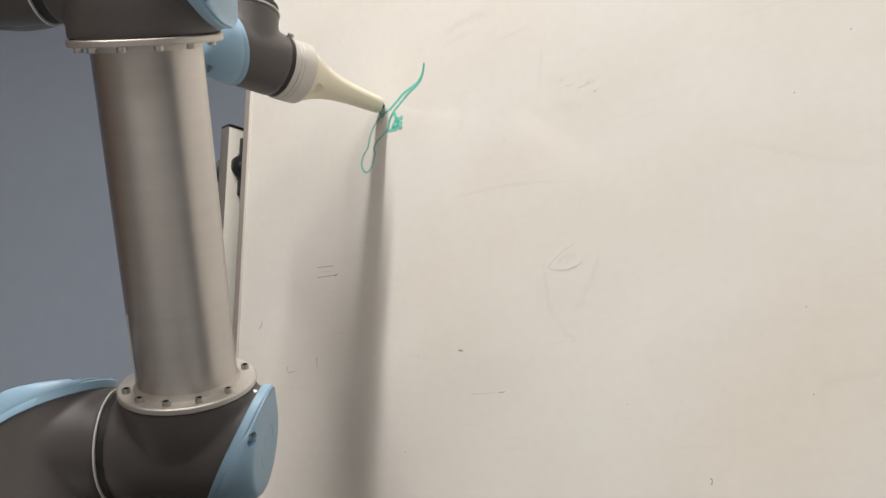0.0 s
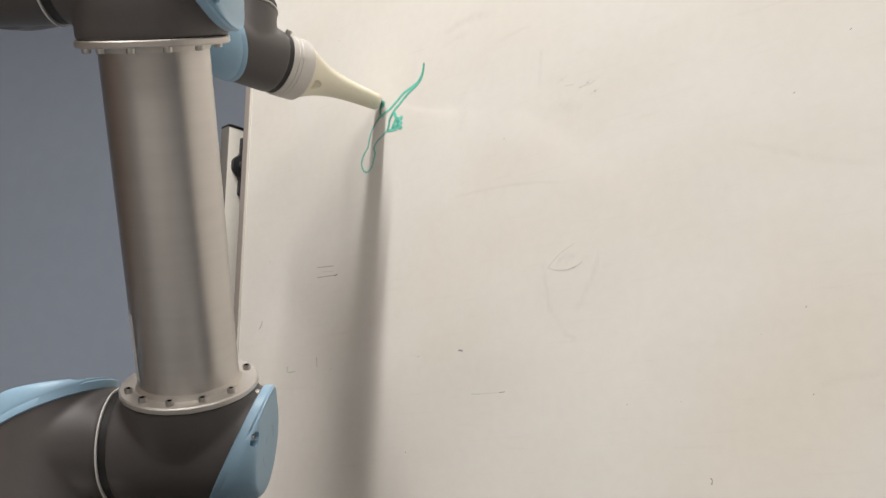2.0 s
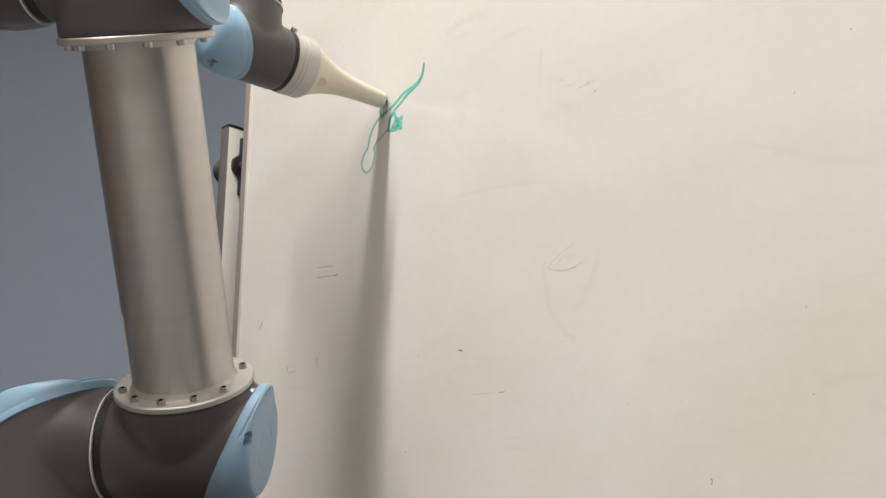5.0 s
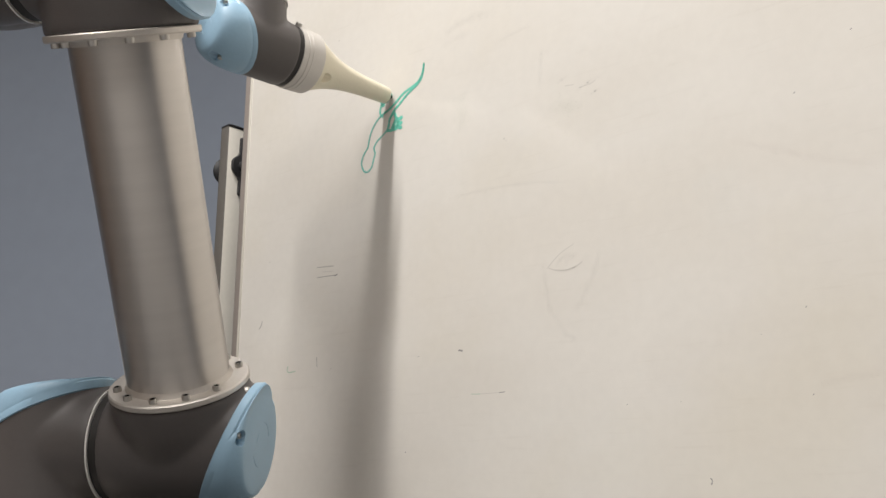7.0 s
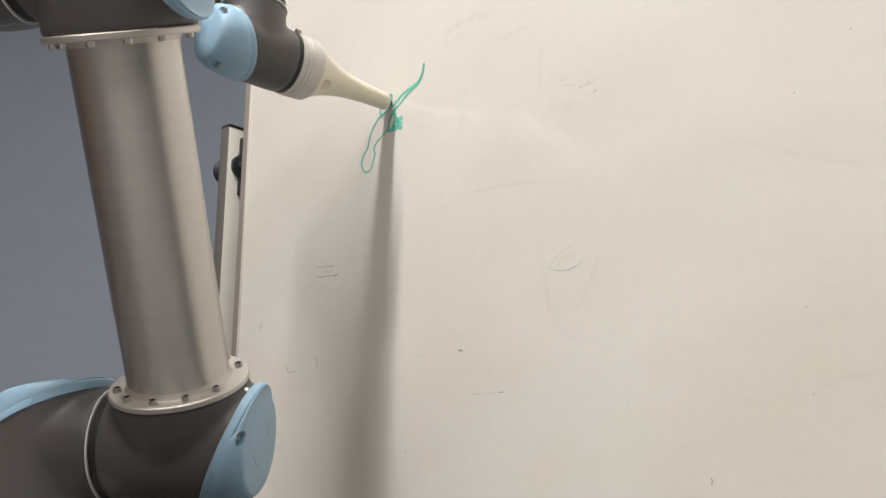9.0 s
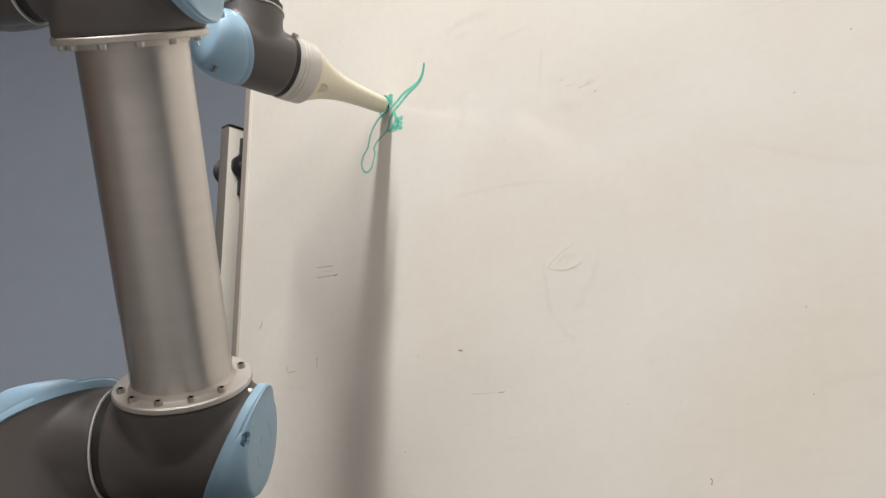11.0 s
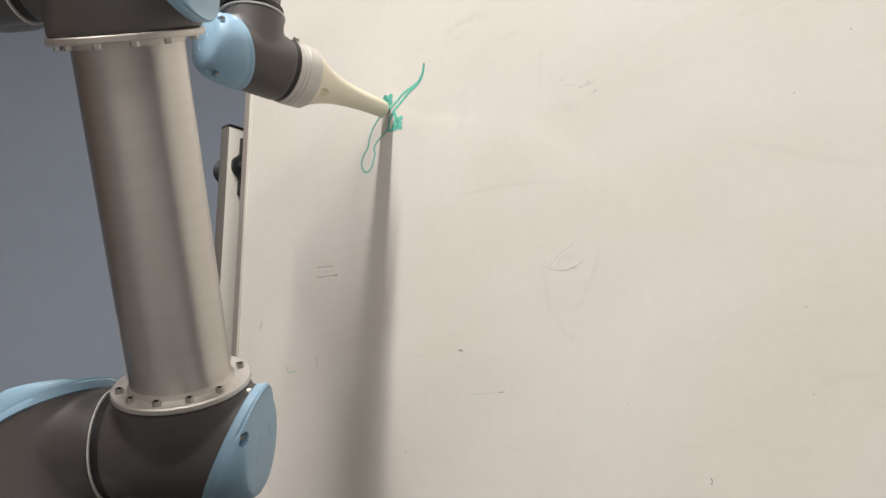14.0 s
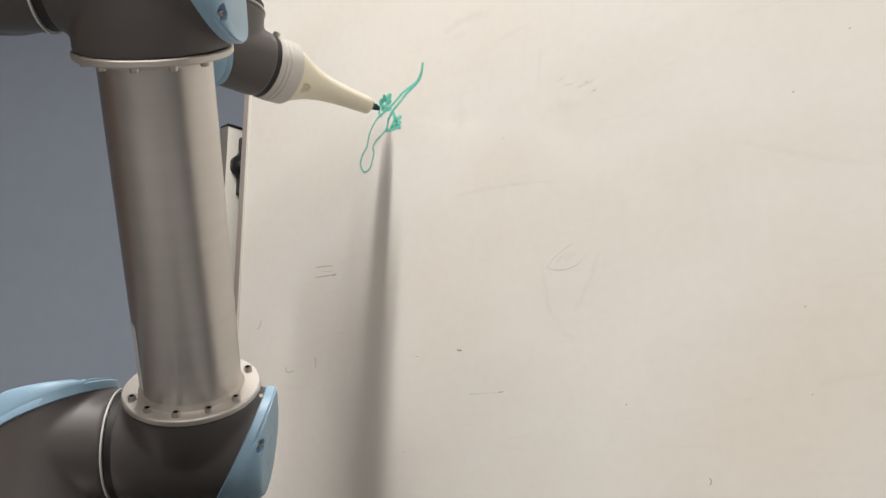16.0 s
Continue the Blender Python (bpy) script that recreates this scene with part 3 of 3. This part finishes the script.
def joint_cap(name, parent, m, r, lean, deep, label, taper=0.80, wedge=0.80, spots=(55, -55, 180), sink=0.16, square=1.0, slot=0.0048):
    """A slanted blue lid closing a joint; m takes z to the way out and x to the way in which its rim leans out."""
    rim = turned([(-0.004, r * 0.99, lean), (-0.003, r + 0.0012, lean), (0.0040, r + 0.0012, lean), (0.0056, r + 0.0002, lean),
                  (0.0060, r - 0.0014, lean)], m, 96)
    cap = part(name, rim, BLUE, parent, label)
    lo, hi = min(spots[:2]), max(spots[:2])

    def raised(ang):
        """1 between the two front pockets, where the lid stands proud of its rim; 0 where it runs out into it."""
        u = min(ang - lo, hi - ang) / 9 + 0.5
        u = min(max(u, 0), 1)
        return u * u * (3 - 2 * u)
    seg = 120
    bm = bmesh.new()
    loops = []
    for k in range(-1, 13):
        a = min(max(k, 0), 10) / 10 * math.pi / 2
        loop = []
        for i in range(seg):
            ang = (360 * i / seg + 180) % 360 - 180
            w = raised(ang)
            swell = math.sin(a) ** 0.85
            if k < 0:
                proud, flat = (0.0035, r - 0.0018, lean), (0.0030, r + 0.0010, lean)
            elif k > 10:
                inner = (0.93, 0.5)[k - 11]
                proud = flat = (deep + 0.0006, (r - 0.0004) * taper * inner, lean * (1 - wedge))
            else:
                slope = lean * (1 - wedge * math.sin(a))
                proud = (0.0062 + (deep - 0.0062) * swell, (r - 0.0004) * (taper + (1 - taper) * max(math.cos(a), 0) ** square), slope)
                flat = (0.0040 + (deep - 0.0040) * swell, (r + 0.0012) * (taper + (1 - taper) * max(math.cos(a), 0) ** (square * 1.35)), slope)
            h, rad, tip = (proud[c] * w + flat[c] * (1 - w) for c in range(3))
            x, y = rad * math.cos(radians(ang)), rad * math.sin(radians(ang))
            loop.append(bm.verts.new(m @ Vector((x, y, h + tip * x))))
        loops.append(loop)
    for a, b in zip(loops, loops[1:]):
        for i in range(seg):
            bm.faces.new((a[i], a[(i + 1) % seg], b[(i + 1) % seg], b[i]))
    bm.faces.new(loops[0][::-1])
    bm.faces.new(loops[-1])
    lid = part("lid", bm, BLUE, cap)
    pockets = []
    for ang in spots:
        away = 1 if ang == hi else -1
        for step in (0.0, slot):
            turn = radians(ang + away * math.degrees(step / r))
            x, y = r * 0.91 * math.cos(turn), r * 0.91 * math.sin(turn)
            h = 0.0075 + (deep - 0.0075) * sink + lean * (1 - wedge * sink) * x
            pockets.append(turned([(h, 0.0046), (h + 0.05, 0.0058)], m @ at(x, y, 0), 20))
            if not step:
                part("lid_screw", turned([(h - 0.003, 0.0028), (h + 0.0022, 0.0028), (h + 0.0028, 0.0024), (h + 0.0028, 0.0014), (h + 0.0008, 0.0012)],
                                         m @ at(x * 0.98, y * 0.98, 0), 14), STEEL, cap, "steel socket-head screw")
    carve(lid, pockets)
    # plain moulded arcs on the lid's face
    mark = bmesh.new()
    tilt = lean * (1 - wedge)
    for rad, a0, a1 in ((0.46, 95, 150), (0.46, -95, -30), (0.30, 20, 60)):
        rows = []
        for k in range(9):
            ang = radians(a0 + (a1 - a0) * k / 8)
            row = []
            for dr, dh in ((-0.0007, 0.0004), (-0.0003, 0.0009), (0.0003, 0.0009), (0.0007, 0.0004)):
                q = r * taper * rad + dr
                x, y = q * math.cos(ang), q * math.sin(ang)
                row.append(mark.verts.new(m @ Vector((x, y, deep + dh + tilt * x))))
            rows.append(row)
        for p, q in zip(rows, rows[1:]):
            for k in range(3):
                mark.faces.new((p[k], p[k + 1], q[k + 1], q[k]))
    bmesh.ops.recalc_face_normals(mark, faces=mark.faces[:])
    part("moulded_mark", mark, BLUE, cap)
    return cap


def seal(parent, m, r):
    """The seam where two joint bodies meet: a pale ring and a black gap."""
    part("seal_ring", turned([(-0.0004, r - 0.003), (-0.0004, r + 0.0012), (0.0012, r + 0.0012), (0.0012, r - 0.003)], m, 96), WHITE_RING, parent, "pale seal ring")
    part("seal_gap", turned([(0.0012, r - 0.0010), (0.0095, r - 0.0010)], m, 96), BLACK, parent, "black joint gap")


def tee(r, left, right, lean, stub_r, stub_h):
    """A joint body: a barrel along x with a stub along z, the right end cut on a slant, a soft web where they meet."""
    along = axes((1, 0, 0), (0, 0, 1))
    bm = turned([(left, r * 0.97), (left + 0.003, r), (left + (right - left) * 0.5, r, lean * 0.3), (right, r, lean)], along, 96)
    turned([(0.0, stub_r * 0.98), (stub_h * 0.55, stub_r * 1.02), (stub_h * 0.8, stub_r * 1.0), (stub_h, stub_r)], Matrix(), 96, bm)
    return bm


def soften(ob, size=0.0022, rounds=22):
    """Melt a joint body's crossing barrels into one casting with soft webs."""
    mesh = ob.modifiers.new("cast", "REMESH")
    mesh.mode, mesh.voxel_size, mesh.use_smooth_shade = "VOXEL", size, True
    ease = ob.modifiers.new("ease", "SMOOTH")
    ease.factor, ease.iterations = 0.5, rounds
    return ob


LEAN, R, SEAM, SEAM_FORE = 0.50, 0.0535, 0.0515, 0.0465
ROBOT = new("robot_arm")
tagged(ROBOT, "grey robot arm with light blue lids, holding a marker", "robot arm")
ROBOT.matrix_world = Matrix.Translation((0, 0, H0))


def flange(parent, z, up, r_out, bolt_r, phase=0.0, hole=0.0):
    """A bolted ring on the tube's end; up: +1 where the bolts stand towards the tube's far end."""
    ring = turned([(z, r_out - 0.001), (z + 0.001 * up, r_out), (z + 0.0048 * up, r_out), (z + 0.006 * up, r_out - 0.0012), (z + 0.006 * up, 0.047),
                   (z + 0.0085 * up, 0.0455), (z + 0.0105 * up, 0.0447)][::up], Matrix(), 96)
    fl = part("tube_flange", ring, FLANGE, parent, "machined aluminium flange ring")
    for k in (1, 2, 3, 4, 5, 7, 8, 9, 10, 11):
        a = radians(30 * k + phase)
        screw(Vector((bolt_r * math.cos(a), bolt_r * math.sin(a), z + 0.006 * up)), (0, 0, up), fl)
    return fl


def build_base():
    bm = turned([(0, 0.0745), (0.008, 0.0745), (0.010, 0.072), (0.012, 0.062), (0.030, 0.060)], Matrix(), 64)
    part("base", bm, FLANGE, ROBOT, "aluminium foot bolted to the bench")


def build_shoulder():
    bm = turned([(-0.058, 0.0525), (-0.056, R), (0.0, R), (0.022, R, 0.15), (0.0335, R, 0.43)], Matrix(), 96)
    turned([(0.0, R * 0.98), (0.045, 0.0520), (0.0634, SEAM)], axes((1, 0, 0), (0, 0, 1)), 96, bm)
    ob = soften(part("shoulder_joint", bm, GREY, ROBOT, "warm grey cast joint housing"))
    joint_cap("joint_cap", ob, at(0, 0, 0.0320), R, 0.43, 0.020, "light blue slanted joint lid", 0.90, 0.6, spots=(-42, 70, 190), sink=-0.15, slot=0.006)
    seal(ob, at(0.0630, 0, 0) @ axes((1, 0, 0), (0, 0, 1)), SEAM)
    return ob


def elbow_tee(stub, seam):
    """A barrel along x, cut on a slant at the lid's end, with a wider stub along z that runs out into it."""
    bm = turned([(-0.0660, seam), (-0.055, seam + 0.001), (-0.030, 0.0525), (0.0, R, LEAN * 0.3), (0.042, R, LEAN)], axes((1, 0, 0), (0, 0, 1)), 96)
    turned([(-0.012, 0.048), (0.012, 0.0545), (stub * 0.55, 0.0588), (stub * 0.9, 0.0602), (stub + 0.001, 0.0606)], Matrix(), 96, bm)
    return bm


def build_upper_arm():
    ob = soften(part("upper_arm", elbow_tee(0.0582, SEAM), GREY, ROBOT, "warm grey cast joint housing with an aluminium tube"))
    along = axes((1, 0, 0), (0, 0, 1))
    joint_cap("joint_cap", ob, at(0.041, 0, 0) @ along, R, LEAN, 0.026, "light blue slanted joint lid")
    tube = turned([(0.060, 0.0445), (0.365, 0.0445)], Matrix(), 128)
    part("tube", tube, TUBE, ob, "brushed aluminium tube")
    flange(ob, 0.0582, 1, 0.0612, 0.0528, 0.0)
    flange(ob, UPPER - 0.0578, -1, 0.0616, 0.0528, 0.6)
    el = elbow_tee(0.0578, SEAM_FORE)
    el.transform(at(0, 0, UPPER) @ Matrix.Diagonal((1, 1, -1, 1)))
    bmesh.ops.reverse_faces(el, faces=el.faces[:])
    soften(part("elbow_housing", el, GREY, ob, "warm grey cast elbow housing"))
    joint_cap("joint_cap", ob, at(0.043, 0, UPPER) @ axes((1, 0, 0), (0, 0, -1)), R, 0.43, 0.023, "light blue slanted joint lid")
    screw(Vector((0.0622, -0.0060, 0.3770)), (1, 0, 0), ob, 0.0042, 0.0045)
    screw(Vector((0.0606, -0.0030, 0.0520)), (1, 0, 0), ob, 0.0042, 0.0045)
    # rating label near the lower end of the tube
    a0 = radians(166)
    bm = bmesh.new()
    cols = [[bm.verts.new((0.0447 * math.cos(a0 + k * 0.108), 0.0447 * math.sin(a0 + k * 0.108), z)) for z in (0.075, 0.137)] for k in range(10)]
    for p, q in zip(cols, cols[1:]):
        bm.faces.new((p[0], q[0], q[1], p[1]))
    plate = part("rating_label", bm, LABEL, ob, "small white rating label")
    bars = bmesh.new()
    for i in range(6):
        z = 0.082 + i * 0.008
        col = [[bars.verts.new((0.0448 * math.cos(a0 + 0.1 + k * 0.075), 0.0448 * math.sin(a0 + 0.1 + k * 0.075), z + dz)) for dz in (0, 0.003)] for k in range(5 + i % 3)]
        for p, q in zip(col, col[1:]):
            bars.faces.new((p[0], q[0], q[1], p[1]))
    part("print_bars", bars, PRINT, plate)
    return ob


def build_forearm():
    ob = soften(part("forearm", tee(SEAM_FORE, -0.052, 0.0490, 0.0, 0.050, 0.070), GREY, ROBOT, "warm grey cast forearm housing"))
    along = axes((1, 0, 0), (0, 0, 1))
    seal(ob, at(0.0460, 0, 0) @ along, SEAM_FORE)
    joint_cap("joint_cap", ob, at(-0.052, 0, 0) @ axes((-1, 0, 0), (0, 0, 1)), R, 0.0, 0.02, "light blue joint lid")
    part("tube", turned([(0.066, 0.0375), (FORE - 0.05, 0.0375)], Matrix(), 96), TUBE_FORE, ob, "brushed aluminium tube")
    end = turned([(-0.047, 0.0385), (0.045, 0.0385)], at(0, 0, FORE) @ along, 64)
    turned([(FORE - 0.052, 0.038), (FORE, 0.0375)], Matrix(), 64, end)
    part("wrist_end", end, GREY, ob)
    return ob


def build_first_wrist():
    bm = turned([(0.047, 0.0385), (WRIST_SIDE - FORE_SIDE, 0.0385), (WRIST_SIDE - FORE_SIDE + 0.03, 0.0385)], axes((1, 0, 0), (0, 0, 1)), 64)
    return part("first_wrist", bm, GREY, ROBOT, "warm grey cast wrist housing")


STUB = 0.009


def build_second_wrist():
    bm = turned([(-0.0345, 0.0385), (0.040, 0.037)], Matrix(), 64)
    return part("second_wrist", bm, GREY, ROBOT, "warm grey cast wrist housing")


SAG = at(0.09, 0, 0) @ Matrix.Rotation(radians(2.0), 4, "Y") @ at(-0.09, 0, 0)


def build_third_wrist():
    """x along the tool, z up."""
    along = axes((1, 0, 0), (0, 0, -1))
    bm = turned([(-0.016, 0.0388, 0.38), (0.012, 0.0390, 0.1), (0.046, 0.0390), (0.0535, 0.0390)], along, 96)
    turned([(0.0, 0.0385), (0.030, 0.0385), (0.0535, 0.0385)], at(STUB, 0, 0), 96, bm)
    ob = soften(part("third_wrist", bm, GREY, ROBOT, "warm grey cast wrist housing"), 0.0018, 26)
    seal(ob, at(STUB, 0, 0.0528), 0.0385)
    back = axes((-1, 0, 0), (0, 0, 1))
    joint_cap("joint_cap", ob, at(-0.0155, 0, 0) @ back, 0.0392, 0.38, 0.036, "light blue slanted joint lid", 0.55, 0.95, (69, -51, -171), 0.62, 0.6)
    part("seal_gap", turned([(0.0500, 0.0378), (0.0582, 0.0378)], along, 96), BLACK, ob, "black joint gap")
    tf = turned([(0.0576, 0.0370), (0.0580, 0.0388), (0.0640, 0.0390), (0.0644, 0.0384), (0.0650, 0.0384), (0.0654, 0.0390),
                 (0.0700, 0.0390), (0.0704, 0.0385), (0.0708, 0.0390), (0.0885, 0.0382), (0.0900, 0.0366), (0.0902, 0.033)], along, 96)
    part("tool_flange", tf, SILVER, ob, "pale ribbed tool flange")
    screw(Vector((0.0585, -0.0208, 0.0312)), (0.1, -0.55, 0.83), ob, 0.0042, 0.005)
    prof = [(0.0895, 0.0352), (0.0925, 0.0344), (0.100, 0.0312), (0.108, 0.0274), (0.118, 0.0234), (0.131, 0.0195), (0.146, 0.0164), (0.164, 0.0142),
            (0.182, 0.0128), (0.200, 0.0119), (0.214, 0.0114), (0.2175, 0.0109), (HOLDER_END, 0.0096), (HOLDER_END, 0.0078), (0.205, 0.0076)]
    bm = turned(prof, along, 96)
    bm.transform(SAG)
    holder = part("marker_holder", bm, CREAM, ob, "cream printed conical marker holder")
    bore = at(0.1045, -0.0208, -0.0220) @ axes((0.965, -0.17, -0.19), (0, 0, 1))
    carve(holder, [turned([(-0.0065, 0.0066), (0.05, 0.0072)], bore, 24)])
    return ob


def build_marker():
    """Its own part, for it is pushed back in its holder; x along the tool, the tip at the origin."""
    along = axes((1, 0, 0), (0, 0, -1))
    bm = turned([(-0.10, 0.0062), (-0.0125, 0.0062), (-0.0115, 0.0052), (-0.0105, 0.0046)], along, 32)
    ob = tagged(part("marker", bm, PEN), "dark marker pen sunk in the cream conical holder", "marker pen")
    nib = turned([(-0.0108, 0.0044), (-0.0050, 0.0043), (-0.0040, 0.0041), (0.0, 0.0026, 0.5)], along, 24)
    part("felt_tip", nib, FELT, ob, "dark green chisel felt tip")
    return ob


build_base()
PARTS = (build_shoulder(), build_upper_arm(), build_forearm(), build_first_wrist(), build_second_wrist(), build_third_wrist())
MARKER = build_marker()


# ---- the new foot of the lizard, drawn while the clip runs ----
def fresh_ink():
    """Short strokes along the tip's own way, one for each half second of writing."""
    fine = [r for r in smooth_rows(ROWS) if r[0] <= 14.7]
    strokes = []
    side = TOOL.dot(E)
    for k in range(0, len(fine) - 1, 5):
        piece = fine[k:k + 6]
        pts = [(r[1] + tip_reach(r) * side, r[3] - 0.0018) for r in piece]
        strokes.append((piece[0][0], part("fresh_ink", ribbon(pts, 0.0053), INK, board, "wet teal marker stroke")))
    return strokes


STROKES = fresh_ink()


def motions():
    rows = smooth_rows(ROWS)
    for i, ob in enumerate(PARTS):
        walk(ob, [(r[0], arm_poses(wrist_at(r))[i]) for r in rows])
    walk(MARKER, [(r[0], at(0, 0, H0) @ arm_poses(wrist_at(r))[5] @ at(tip_reach(r), 0, -0.0028)) for r in rows])
    # the board springs back a little as the pen leaves it
    freed = Matrix.Translation(-N * 0.0021) @ BOARD_POSE
    walk(board, [(0, BOARD_POSE), (14.6, BOARD_POSE), (15.0, Matrix.Translation(-N * 0.0012) @ BOARD_POSE), (15.4, freed), (16, freed)])
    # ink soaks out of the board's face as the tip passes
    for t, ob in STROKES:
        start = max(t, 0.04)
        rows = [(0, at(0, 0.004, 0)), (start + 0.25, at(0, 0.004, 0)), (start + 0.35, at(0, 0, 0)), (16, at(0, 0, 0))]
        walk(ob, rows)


motions()
